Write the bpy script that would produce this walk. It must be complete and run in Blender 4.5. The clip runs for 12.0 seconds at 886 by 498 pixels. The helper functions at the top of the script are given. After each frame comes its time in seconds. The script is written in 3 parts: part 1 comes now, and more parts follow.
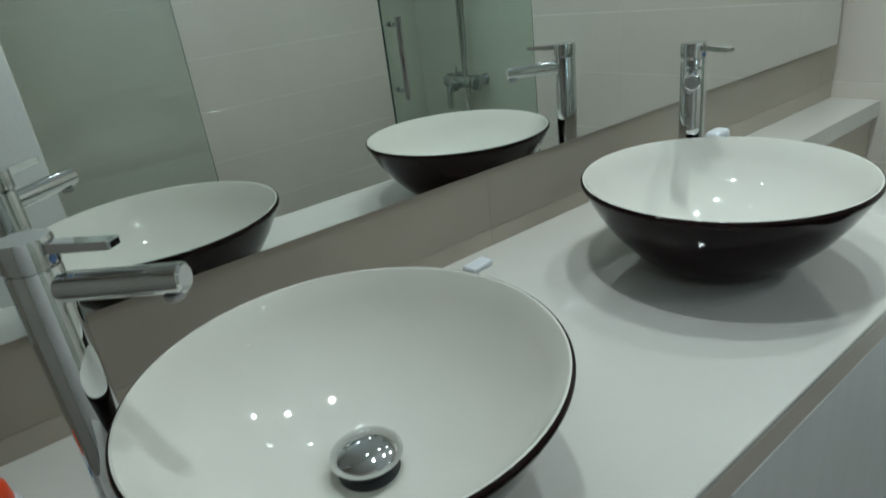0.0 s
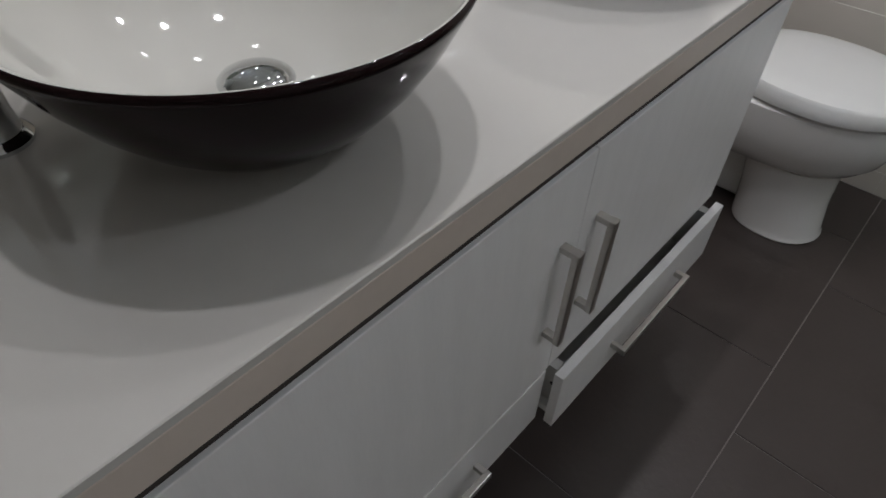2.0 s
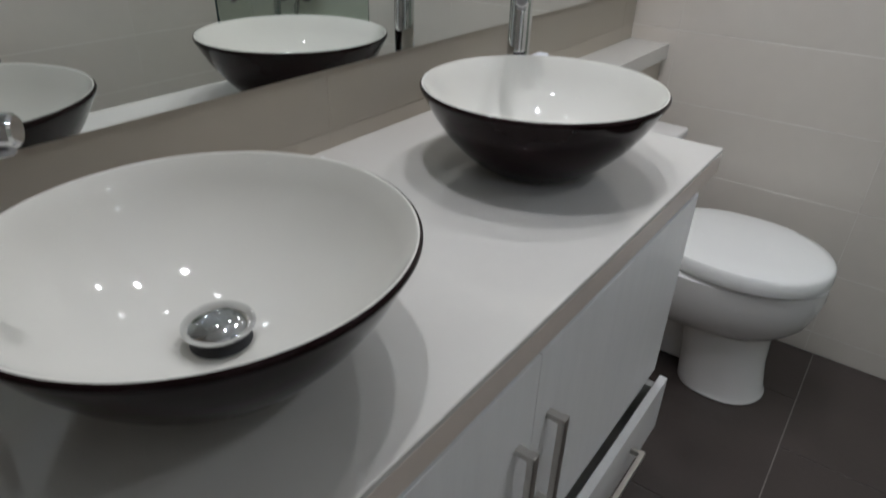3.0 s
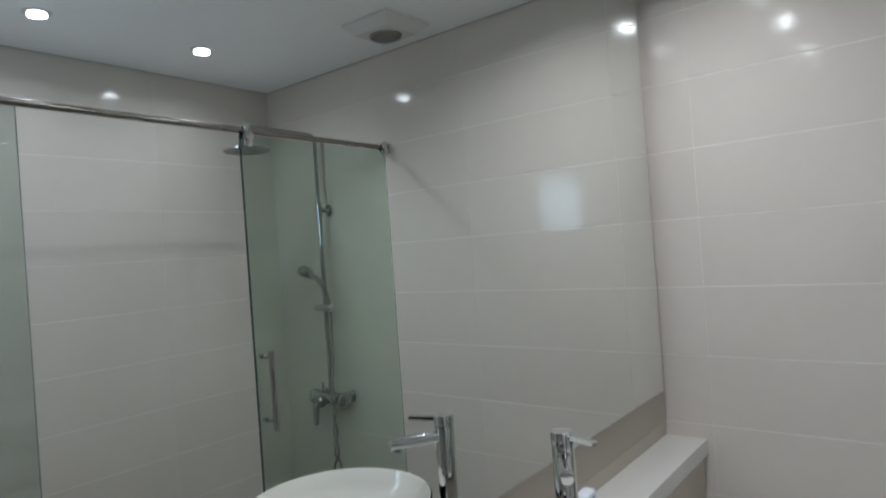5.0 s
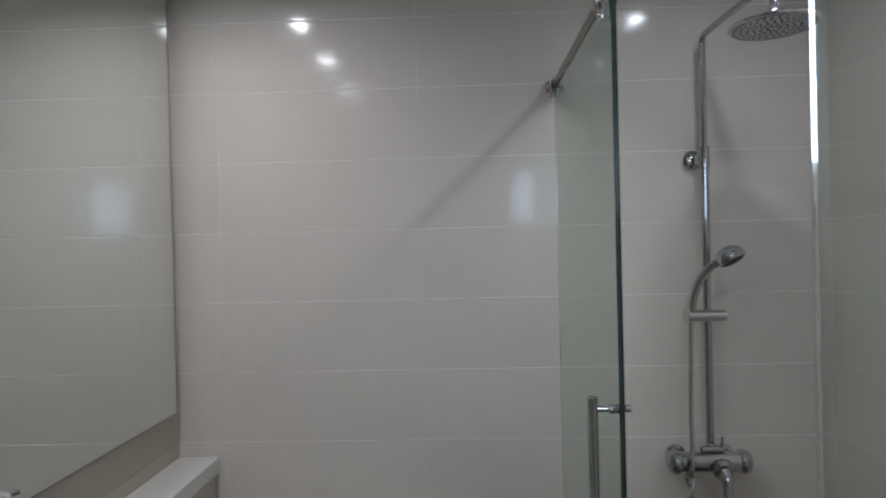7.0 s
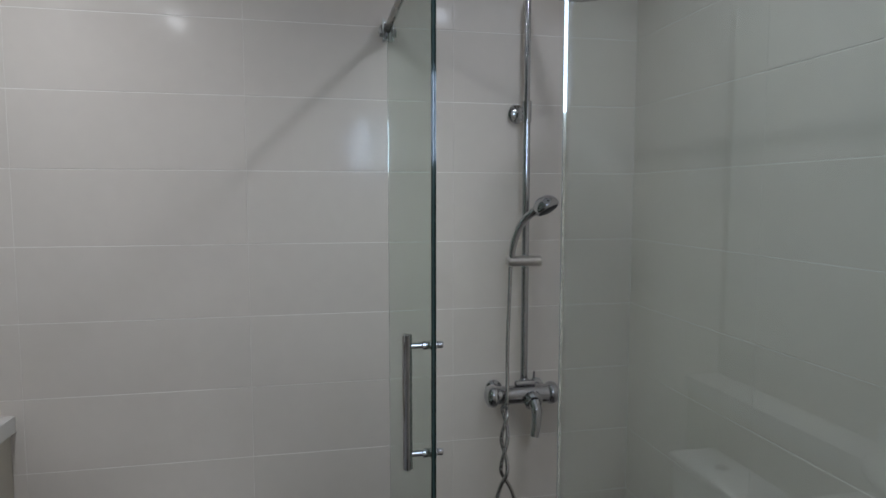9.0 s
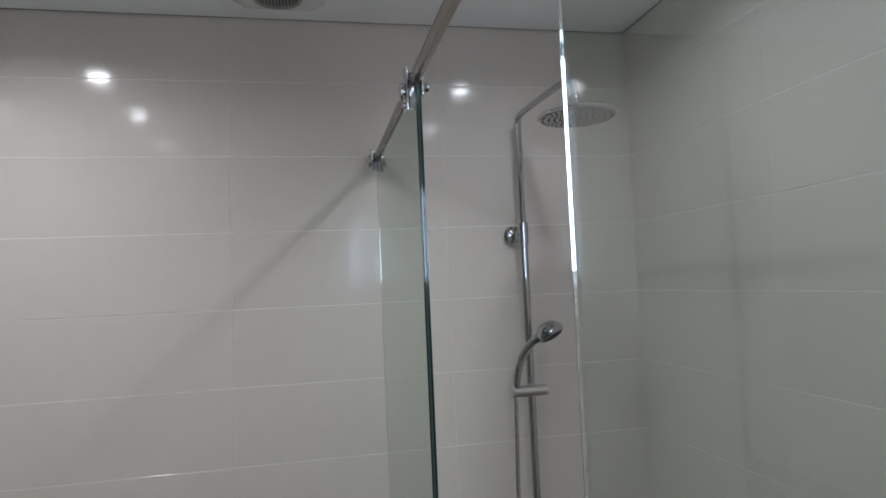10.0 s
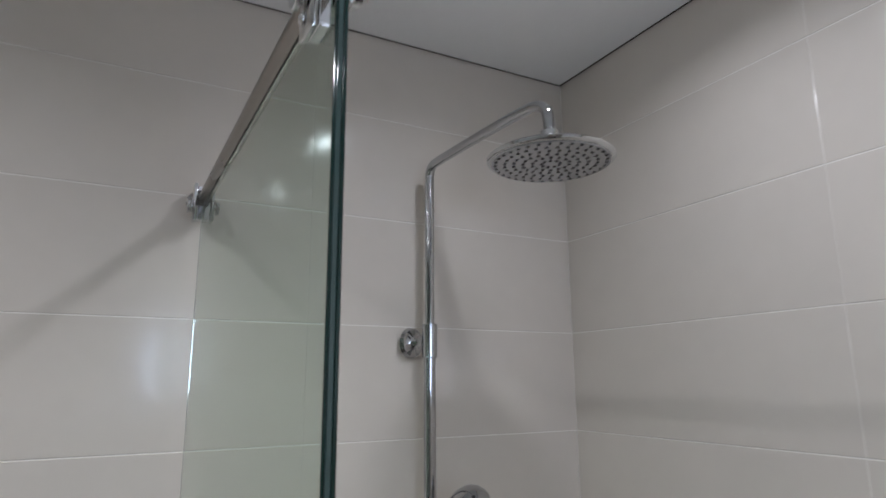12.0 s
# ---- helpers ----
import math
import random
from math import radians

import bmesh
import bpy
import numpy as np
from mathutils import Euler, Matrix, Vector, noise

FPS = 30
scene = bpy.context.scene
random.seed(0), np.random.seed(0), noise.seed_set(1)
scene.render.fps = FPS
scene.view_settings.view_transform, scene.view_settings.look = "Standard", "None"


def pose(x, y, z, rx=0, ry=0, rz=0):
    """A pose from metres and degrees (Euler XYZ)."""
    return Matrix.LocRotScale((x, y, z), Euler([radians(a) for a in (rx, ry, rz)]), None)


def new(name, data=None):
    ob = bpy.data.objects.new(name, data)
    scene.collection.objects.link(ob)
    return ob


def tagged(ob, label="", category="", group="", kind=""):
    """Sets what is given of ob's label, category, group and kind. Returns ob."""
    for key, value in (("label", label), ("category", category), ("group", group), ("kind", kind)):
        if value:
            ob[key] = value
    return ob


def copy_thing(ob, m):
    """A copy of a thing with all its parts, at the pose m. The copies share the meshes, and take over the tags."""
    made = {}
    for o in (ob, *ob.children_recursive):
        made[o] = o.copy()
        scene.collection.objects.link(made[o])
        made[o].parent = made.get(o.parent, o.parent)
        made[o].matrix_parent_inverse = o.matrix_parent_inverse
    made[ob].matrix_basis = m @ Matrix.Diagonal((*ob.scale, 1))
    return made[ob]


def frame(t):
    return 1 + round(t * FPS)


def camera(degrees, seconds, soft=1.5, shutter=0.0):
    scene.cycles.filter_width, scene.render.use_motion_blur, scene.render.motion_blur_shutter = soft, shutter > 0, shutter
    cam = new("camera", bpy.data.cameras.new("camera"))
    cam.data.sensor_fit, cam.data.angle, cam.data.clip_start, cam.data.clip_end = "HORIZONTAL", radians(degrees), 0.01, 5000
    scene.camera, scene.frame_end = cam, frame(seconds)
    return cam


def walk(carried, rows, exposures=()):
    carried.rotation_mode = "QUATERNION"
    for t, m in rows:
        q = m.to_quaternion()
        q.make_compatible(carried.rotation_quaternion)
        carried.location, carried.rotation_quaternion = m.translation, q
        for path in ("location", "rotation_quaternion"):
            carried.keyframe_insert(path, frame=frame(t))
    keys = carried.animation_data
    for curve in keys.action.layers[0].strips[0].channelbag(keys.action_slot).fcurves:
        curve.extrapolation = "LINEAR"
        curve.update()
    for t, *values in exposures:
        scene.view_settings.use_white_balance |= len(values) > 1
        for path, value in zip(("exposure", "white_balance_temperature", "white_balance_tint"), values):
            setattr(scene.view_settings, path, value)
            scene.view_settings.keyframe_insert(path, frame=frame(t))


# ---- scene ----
cam = camera(70.85, 12.0, soft=1.55, shutter=0.4)
PATH = [
    (0.0, pose(-2.0109, -0.7388, 1.3633, 66.543, 6.721, -38.772)),
    (0.5, pose(-2.0304, -0.7356, 1.3470, 61.324, 4.203, -39.261)),
    (1.0, pose(-2.0500, -0.7414, 1.3217, 55.472, 0.113, -41.556)),
    (1.5, pose(-2.0673, -0.7492, 1.2863, 50.058, -1.188, -43.816)),
    (2.0, pose(-2.0783, -0.7645, 1.2558, 45.159, -1.066, -47.591)),
    (2.5, pose(-2.0664, -0.7636, 1.2844, 51.986, -1.330, -50.453)),
    (3.0, pose(-2.0727, -0.7606, 1.3334, 59.749, -1.222, -52.824)),
    (3.5, pose(-2.0735, -0.7456, 1.3777, 66.448, -0.565, -52.179)),
    (3.7, pose(-2.0698, -0.7410, 1.3993, 69.757, -0.206, -52.157)),
    (5.3, pose(-2.0358, -0.7087, 1.5804, 93.323, 3.432, -53.756)),
    (5.5, pose(-2.0210, -0.7297, 1.5777, 93.641, 3.807, -57.899)),
    (6.0, pose(-1.9867, -0.8078, 1.5652, 92.862, 5.192, -70.959)),
    (6.5, pose(-1.9591, -0.8592, 1.5838, 90.804, 3.428, -81.517)),
    (7.0, pose(-1.9394, -0.8977, 1.5669, 89.599, 1.377, -87.975)),
    (7.5, pose(-1.9688, -0.9360, 1.5715, 89.127, 0.846, -93.563)),
    (7.7, pose(-1.9776, -0.9332, 1.5713, 88.337, -2.294, -96.686)),
    (9.3, pose(-1.9264, -0.9736, 1.5384, 84.555, 0.700, -101.754)),
    (9.5, pose(-1.8946, -0.9811, 1.5627, 83.557, 1.285, -100.562)),
    (9.7, pose(-1.8727, -0.9879, 1.6197, 88.305, 1.728, -101.704)),
    (9.8, pose(-1.8711, -0.9895, 1.6336, 90.452, 2.064, -101.690)),
    (10.0, pose(-1.8568, -0.9914, 1.6710, 93.063, 2.547, -101.566)),
    (10.5, pose(-1.7224, -0.9777, 1.6758, 95.665, 1.508, -106.795)),
    (11.0, pose(-1.5080, -0.9867, 1.6869, 96.312, 1.085, -112.578)),
    (11.5, pose(-1.3513, -1.0296, 1.7281, 101.521, 1.117, -117.101)),
    (12.0, pose(-1.1586, -1.0545, 1.7311, 101.948, 0.387, -118.133)),
]
walk(cam, PATH, [(0.0, 0.11, 5490, -7), (0.5, -0.20, 5650, 0), (1.0, -0.36, 5770, 7), (1.5, -0.30, 5820, 10), (2.0, -0.08, 5890, 12), (2.5, 0.15, 5870, 11),
                 (3.0, 0.08, 5770, 10), (3.5, 0.00, 5720, 9), (5.5, -0.02, 5590, 8), (6.0, -0.12, 5770, 11), (7.0, -0.34, 5650, 11), (7.5, -0.34, 5590, 11),
                 (9.5, -0.18, 5620, 10), (10.0, -0.16, 5690, 11), (10.5, -0.12, 5720, 12), (11.0, -0.05, 5740, 13), (11.5, 0.01, 5770, 13), (12.0, 0.04, 5770, 13)])
# ---- light ----
world = bpy.data.worlds.new("world")
world.use_nodes = True
world.node_tree.nodes["Background"].inputs[0].default_value = (0.5, 0.52, 0.55, 1)
world.node_tree.nodes["Background"].inputs[1].default_value = 0.05
scene.world = world

WALL = 0.022                      # face of the tiles behind the mirror, whose glass is at y = 0
CEIL = 2.466                      # height of the ceiling
BACK, GLASS, PART = -2.02, -1.18, -1.865   # rear wall, shower screen, end of the shower
LAMP_SPOTS = [(-0.52, -0.26), (-1.02, -0.26), (-1.55, -0.26), (-0.62, -1.605), (-1.22, -1.605)]
LAMP_WATTS = 2.75
for i, (lx, ly) in enumerate(LAMP_SPOTS):
    bulb = bpy.data.lights.new("downlight_bulb", "AREA")
    bulb.shape, bulb.size, bulb.energy = "DISK", 0.06, LAMP_WATTS * (0.74 if ly < GLASS else 1.27)
    bulb.color = (1.0, 0.985, 0.97) if ly < GLASS else (1.0, 0.945, 0.885)
    bulb.spread = radians(156)
    new("downlight_bulb", bulb).matrix_world = pose(lx, ly, CEIL - 0.012)


# ---- materials ----
def nodes_of(name):
    m = bpy.data.materials.new(name)
    m.use_nodes = True
    nt = m.node_tree
    return m, nt, nt.nodes["Principled BSDF"]


def link(nt, a, b):
    nt.links.new(a, b)


def surface(name, color, rough=0.5, metal=0.0, vary=0.08, scale=6.0, bump=0.0, bump_scale=40.0,
            rough_vary=0.06, piece=0.0, coat=0.0, stretch=(1, 1, 1), ior=1.5):
    """A procedural surface: colour varied at two scales, uneven gloss, fine relief, piece-to-piece change."""
    m, nt, b = nodes_of(name)
    N = nt.nodes.new
    co = N("ShaderNodeTexCoord")
    mp = N("ShaderNodeMapping")
    mp.inputs["Scale"].default_value = stretch
    geo = N("ShaderNodeNewGeometry")
    link(nt, geo.outputs["Position"], mp.inputs[0])
    big, small = N("ShaderNodeTexNoise"), N("ShaderNodeTexNoise")
    big.inputs["Scale"].default_value, big.inputs["Detail"].default_value = scale, 4
    small.inputs["Scale"].default_value, small.inputs["Detail"].default_value = scale * 9, 6
    link(nt, mp.outputs[0], big.inputs["Vector"])
    link(nt, mp.outputs[0], small.inputs["Vector"])
    add = N("ShaderNodeMath"); add.operation = "ADD"
    half = N("ShaderNodeMath"); half.operation = "MULTIPLY"; half.inputs[1].default_value = 0.45
    link(nt, small.outputs["Fac"], half.inputs[0])
    link(nt, big.outputs["Fac"], add.inputs[0])
    link(nt, half.outputs[0], add.inputs[1])
    last = add.outputs[0]
    if piece:
        info = N("ShaderNodeObjectInfo")
        pm = N("ShaderNodeMath"); pm.operation = "MULTIPLY_ADD"
        pm.inputs[1].default_value = piece
        link(nt, info.outputs["Random"], pm.inputs[0])
        link(nt, last, pm.inputs[2])
        last = pm.outputs[0]
    ramp = N("ShaderNodeMapRange")
    ramp.inputs["From Min"].default_value, ramp.inputs["From Max"].default_value = 0.35, 1.1 + piece
    ramp.inputs["To Min"].default_value, ramp.inputs["To Max"].default_value = 1 - vary, 1 + vary
    link(nt, last, ramp.inputs["Value"])
    mix = N("ShaderNodeVectorMath"); mix.operation = "SCALE"
    mix.inputs[0].default_value = color
    link(nt, ramp.outputs[0], mix.inputs["Scale"])
    link(nt, mix.outputs[0], b.inputs["Base Color"])
    rr = N("ShaderNodeMapRange")
    rr.inputs["To Min"].default_value, rr.inputs["To Max"].default_value = max(0.0, rough - rough_vary), rough + rough_vary
    link(nt, big.outputs["Fac"], rr.inputs["Value"])
    link(nt, rr.outputs[0], b.inputs["Roughness"])
    b.inputs["Metallic"].default_value = metal
    b.inputs["IOR"].default_value = ior
    b.inputs["Coat Weight"].default_value = coat
    b.inputs["Coat Roughness"].default_value = 0.04
    if bump:
        bt, bn = N("ShaderNodeTexNoise"), N("ShaderNodeBump")
        bt.inputs["Scale"].default_value, bt.inputs["Detail"].default_value = bump_scale, 3
        link(nt, mp.outputs[0], bt.inputs["Vector"])
        bn.inputs["Strength"].default_value, bn.inputs["Distance"].default_value = 1.0, bump
        link(nt, bt.outputs["Fac"], bn.inputs["Height"])
        link(nt, bn.outputs[0], b.inputs["Normal"])
    return m


def glass(name, tint, rough=0.0):
    m, nt, b = nodes_of(name)
    b.inputs["Base Color"].default_value = (*tint, 1)
    b.inputs["Transmission Weight"].default_value = 1.0
    b.inputs["Roughness"].default_value = rough
    b.inputs["IOR"].default_value = 1.5
    return m


def glow(name, color, strength):
    m, nt, b = nodes_of(name)
    b.inputs["Base Color"].default_value = (*color, 1)
    b.inputs["Emission Color"].default_value = (*color, 1)
    b.inputs["Emission Strength"].default_value = strength
    return m


M_TILE = surface("cream_glazed_tile", (0.642, 0.588, 0.522), 0.125, vary=0.06, scale=2.5, bump=0.0022, bump_scale=4, piece=0.25, rough_vary=0.045, ior=1.45)
M_TAUPE = surface("taupe_tile", (0.48, 0.43, 0.355), 0.5, vary=0.04, scale=3, piece=0.12, rough_vary=0.05, ior=1.3)
M_GROUT = surface("cream_grout", (0.80, 0.765, 0.71), 0.8, vary=0.1, scale=20, bump=0.001, bump_scale=200)
M_FLOOR = surface("dark_brown_floor_tile", (0.055, 0.043, 0.038), 0.42, vary=0.16, scale=7, bump=0.0006, bump_scale=60, piece=0.3, rough_vary=0.1)
M_FGROUT = surface("pale_floor_grout", (0.25, 0.225, 0.21), 0.85, vary=0.3, scale=12, bump=0.001, bump_scale=150)
M_PAINT = surface("white_ceiling_paint", (0.92, 0.915, 0.905), 0.55, vary=0.03, scale=3, bump=0.0008, bump_scale=90)
M_REAR = surface("cream_rear_wall", (0.46, 0.43, 0.39), 0.5, vary=0.1, scale=4, bump=0.001, bump_scale=60)
# Near-black for the mirror backing, and for shade painted into gaps.
M_DARK = surface("dark_shade_and_backing", (0.05, 0.04, 0.035), 0.9, vary=0.1)
M_CHROME = surface("chrome", (0.68, 0.69, 0.70), 0.04, 1.0, vary=0.03, scale=20, rough_vary=0.03)
# Same chrome darkened in colour, standing in for dark reflections.
M_SHADECHROME = surface("shade_darkened_chrome", (0.48, 0.485, 0.50), 0.05, 1.0, vary=0.06, scale=20, rough_vary=0.03)
M_STEEL = surface("brushed_steel", (0.31, 0.285, 0.26), 0.26, 1.0, vary=0.08, scale=30, stretch=(0.1, 1, 1), bump=0.0001, bump_scale=300)
M_SATIN = surface("satin_nickel", (0.62, 0.60, 0.57), 0.3, 1.0, vary=0.06, scale=30)
M_GLASS = glass("green_tinted_glass", (0.605, 0.705, 0.635))
M_CLEAR = glass("clear_glass", (0.72, 0.785, 0.75))
M_EDGE = surface("dark_green_glass_edge", (0.006, 0.026, 0.021), 0.08, vary=0.15, scale=8, ior=1.55)
# Lit copy of the glass edge; its bright reflection is in the colour.
M_EDGELIGHT = surface("reflection_bright_glass_edge", (0.05, 0.085, 0.08), 0.07, vary=0.15, scale=8, ior=1.6)
# Paler than the door's edge; the light it catches is in the colour.
M_PALEEDGE = surface("lit_polished_glass_edge", (0.20, 0.21, 0.215), 0.36, vary=0.06, scale=8, ior=1.2)
M_WHITE = surface("white_glazed_ceramic", (0.65, 0.635, 0.585), 0.03, vary=0.02, scale=4, rough_vary=0.015)
M_SHELL = surface("black_brown_glaze", (0.012, 0.0055, 0.006), 0.05, vary=0.2, scale=30, rough_vary=0.03, ior=1.25)
M_COUNTER = surface("white_polished_counter", (0.625, 0.605, 0.565), 0.03, vary=0.03, scale=5, bump=0.00012, bump_scale=30, rough_vary=0.02, ior=1.8)
M_FASCIA = surface("taupe_counter_edge", (0.66, 0.575, 0.505), 0.3, vary=0.06, scale=9)
M_LAMIN = surface("white_grained_laminate", (0.87, 0.86, 0.85), 0.32, vary=0.05, scale=5, stretch=(6, 6, 0.8), bump=0.0002, bump_scale=40)
M_TOILET = surface("white_toilet_ceramic", (0.75, 0.725, 0.70), 0.08, vary=0.02, scale=4, rough_vary=0.03)
M_SEAT = surface("white_seat_plastic", (0.77, 0.76, 0.735), 0.16, vary=0.02, scale=4)
M_PLASTIC = surface("white_vent_plastic", (0.68, 0.67, 0.64), 0.4, vary=0.04, scale=8)
M_GREY = surface("grey_brown_grille", (0.33, 0.31, 0.285), 0.6, vary=0.1)
M_BLACK = surface("plain_black", (0.02, 0.02, 0.022), 0.5)
M_NOZZLE = surface("dark_nozzle", (0.03, 0.03, 0.033), 0.5)
M_FACE = surface("grey_spray_face", (0.48, 0.48, 0.495), 0.22, 0.6, vary=0.05)
M_RED = surface("orange_red_plastic", (0.72, 0.075, 0.02), 0.3, vary=0.06)
M_BOTTLE = surface("white_bottle_plastic", (0.72, 0.74, 0.78), 0.35, vary=0.05)
M_BLUE = surface("blue_print", (0.12, 0.2, 0.42), 0.5)
M_HOSE = surface("ribbed_steel_hose", (0.52, 0.51, 0.50), 0.22, 1.0, vary=0.12, scale=60)
M_LENS = glow("lit_lamp_lens", (1.0, 0.97, 0.93), 14.0)
M_PANE = glow("daylit_frosted_pane", (0.76, 0.86, 1.0), 9.0)
M_SILVER, _nt, _b = nodes_of("mirror_silver")
_b.inputs["Base Color"].default_value = (0.80, 0.825, 0.805, 1)
_b.inputs["Metallic"].default_value, _b.inputs["Roughness"].default_value = 1.0, 0.004


# ---- building helpers ----
def part(name, bm, material, parent=None, label="", smooth=False):
    me = bpy.data.meshes.new(name)
    bmesh.ops.recalc_face_normals(bm, faces=bm.faces)
    for f in bm.faces:
        f.smooth = smooth
    bm.to_mesh(me)
    bm.free()
    me.materials.append(material)
    ob = new(name, me)
    if smooth:
        me.set_sharp_from_angle(angle=radians(38))
    if parent is not None:
        ob.parent = parent
    if label:
        tagged(ob, label)
    return ob


def thing(name, label, category, at=(0, 0, 0), turn=0.0, group="", kind=""):
    ob = new(name)
    ob.empty_display_size = 0.05
    ob.matrix_basis = pose(*at, 0, 0, turn)
    return tagged(ob, label, category, group, kind)


def box(bm, lo, hi, bevel=0.0, segments=2):
    made = bmesh.ops.create_cube(bm, size=1)["verts"]
    for v in made:
        for i in range(3):
            v.co[i] = lo[i] if v.co[i] < 0 else hi[i]
    if bevel:
        edges = {e for v in made for e in v.link_edges}
        bmesh.ops.bevel(bm, geom=list(edges), offset=bevel, segments=segments, profile=0.5, affect="EDGES")
    return bm


def boxed(lo, hi, bevel=0.0, segments=2):
    return box(bmesh.new(), lo, hi, bevel, segments)


def lathe(bm, profile, steps=48, axis=None, closed=False):
    """Turns (radius, height) pairs round z; axis: a matrix that places the result."""
    rings = []
    for r, h in profile:
        if r < 1e-6:
            rings.append([bm.verts.new((0, 0, h))])
        else:
            rings.append([bm.verts.new((r * math.cos(2 * math.pi * k / steps), r * math.sin(2 * math.pi * k / steps), h)) for k in range(steps)])
    for a, b in zip(rings, rings[1:]):
        for k in range(steps):
            q = [a[k % len(a)], a[(k + 1) % len(a)], b[(k + 1) % len(b)], b[k % len(b)]]
            u = []
            for v in q:
                if v not in u:
                    u.append(v)
            if len(u) > 2:
                bm.faces.new(u)
    if axis is not None:
        bmesh.ops.transform(bm, matrix=axis, verts=[v for ring in rings for v in ring])
    return bm


def along(a, b):
    """The matrix that takes z to the way from a to b, with its origin at a."""
    return Matrix.Translation(a) @ (Vector(b) - Vector(a)).to_track_quat("Z", "Y").to_matrix().to_4x4()


def rod(bm, a, b, r, bevel=0.002, steps=28):
    n = (Vector(b) - Vector(a)).length
    c = min(bevel, r * 0.5)
    return lathe(bm, [(0, 0), (r - c, 0), (r, c), (r, n - c), (r - c, n), (0, n)], steps, along(a, b))


def smooth_path(points, n=10):
    """Points along a Catmull-Rom curve through the given ones."""
    p = [Vector(q) for q in points]
    p = [2 * p[0] - p[1]] + p + [2 * p[-1] - p[-2]]
    out = []
    for i in range(1, len(p) - 2):
        for k in range(n):
            t = k / n
            out.append(0.5 * ((2 * p[i]) + (p[i + 1] - p[i - 1]) * t + (2 * p[i - 1] - 5 * p[i] + 4 * p[i + 1] - p[i + 2]) * t * t
                              + (3 * p[i] - p[i - 1] - 3 * p[i + 1] + p[i + 2]) * t ** 3))
    out.append(p[-2])
    return out


def sweep(bm, path, radius, steps=16):
    """A tube along a path; radius: a number, or a function of 0..1 along it."""
    path = [Vector(q) for q in path]
    side = None
    rings = []
    for i, q in enumerate(path):
        d = (path[min(i + 1, len(path) - 1)] - path[max(i - 1, 0)]).normalized()
        if side is None:
            side = d.orthogonal().normalized()
        side = (side - d * side.dot(d)).normalized()
        up = d.cross(side)
        r = radius(i / (len(path) - 1)) if callable(radius) else radius
        rings.append([bm.verts.new(q + r * (side * math.cos(2 * math.pi * k / steps) + up * math.sin(2 * math.pi * k / steps))) for k in range(steps)])
    for a, b in zip(rings, rings[1:]):
        for k in range(steps):
            bm.faces.new((a[k], a[(k + 1) % steps], b[(k + 1) % steps], b[k]))
    bm.faces.new(rings[0][::-1])
    bm.faces.new(rings[-1])
    return bm


def outline(bm, rings):
    """Skins a stack of closed rings of points, capped at both ends."""
    vs = [[bm.verts.new(q) for q in ring] for ring in rings]
    for a, b in zip(vs, vs[1:]):
        n = len(a)
        for k in range(n):
            bm.faces.new((a[k], a[(k + 1) % n], b[(k + 1) % n], b[k]))
    bm.faces.new(vs[0][::-1])
    bm.faces.new(vs[-1])
    return bm


# ---- the room ----
def structure(name, lo, hi, material, label, category):
    ob = part(name, boxed(lo, hi), material)
    return tagged(ob, label, category, "", "structure")


LEFT = -3.0
wall_end = structure("wall_end", (0.0009, BACK - 0.15, 0), (0.15, 0.15, CEIL + 0.05), M_GROUT, "end wall clad in glossy cream tiles with pale joints", "wall")
wall_back = structure("wall_back", (LEFT, BACK - 0.15, 0), (0.0009, BACK - 0.0009, CEIL + 0.05), M_GROUT, "shower rear wall clad in glossy cream tiles", "wall")
wall_mirror = structure("wall_mirror", (LEFT, WALL + 0.0012, 0), (0.0009, 0.15, CEIL + 0.05), M_TAUPE, "taupe-tiled wall behind the wide mirror", "wall")
# Unseen wall; its tone is picked for bounce light and reflections.
wall_west = structure("wall_west", (LEFT - 0.15, BACK - 0.15, 0), (LEFT, 0.15, CEIL + 0.05), M_REAR, "unseen plain cream wall closing the bathroom", "wall")
# the shower's short end wall, with an opening for the small window
SIDE = PART - 0.12
WY0, WY1, WZ0, WZ1 = -1.47, -1.20, 1.66, 2.03
bm = boxed((SIDE, BACK, 0), (PART, GLASS + 0.004, WZ0))
box(bm, (SIDE, BACK, WZ1), (PART, GLASS + 0.004, CEIL + 0.05))
box(bm, (SIDE, BACK, WZ0), (PART, WY0, WZ1))
box(bm, (SIDE, WY1, WZ0), (PART, GLASS + 0.004, WZ1))
box(bm, (LEFT, GLASS - 0.12, 0), (SIDE, GLASS + 0.004, CEIL + 0.05))
wall_side = tagged(part("wall_side", bm, M_PAINT), "white partition wall at the end of the shower", "wall", "", "structure")
window_1 = thing("window_1", "small frosted window glowing with bluish daylight", "window", (SIDE + 0.05, (WY0 + WY1) / 2, (WZ0 + WZ1) / 2), kind="structure")
hw, hh = (WY1 - WY0) / 2, (WZ1 - WZ0) / 2
part("pane", boxed((-0.004, -hw + 0.018, -hh + 0.018), (0.004, hw - 0.018, hh - 0.018)), M_PANE, window_1)
bm = bmesh.new()
box(bm, (-0.02, -hw, -hh), (0.02, -hw + 0.02, hh), 0.002)
box(bm, (-0.02, hw - 0.02, -hh), (0.02, hw, hh), 0.002)
box(bm, (-0.02, -hw + 0.02, hh - 0.02), (0.02, hw - 0.02, hh), 0.002)
box(bm, (-0.02, -hw + 0.02, -hh), (0.02, hw - 0.02, -hh + 0.02), 0.002)
part("window_frame", bm, M_PLASTIC, window_1)

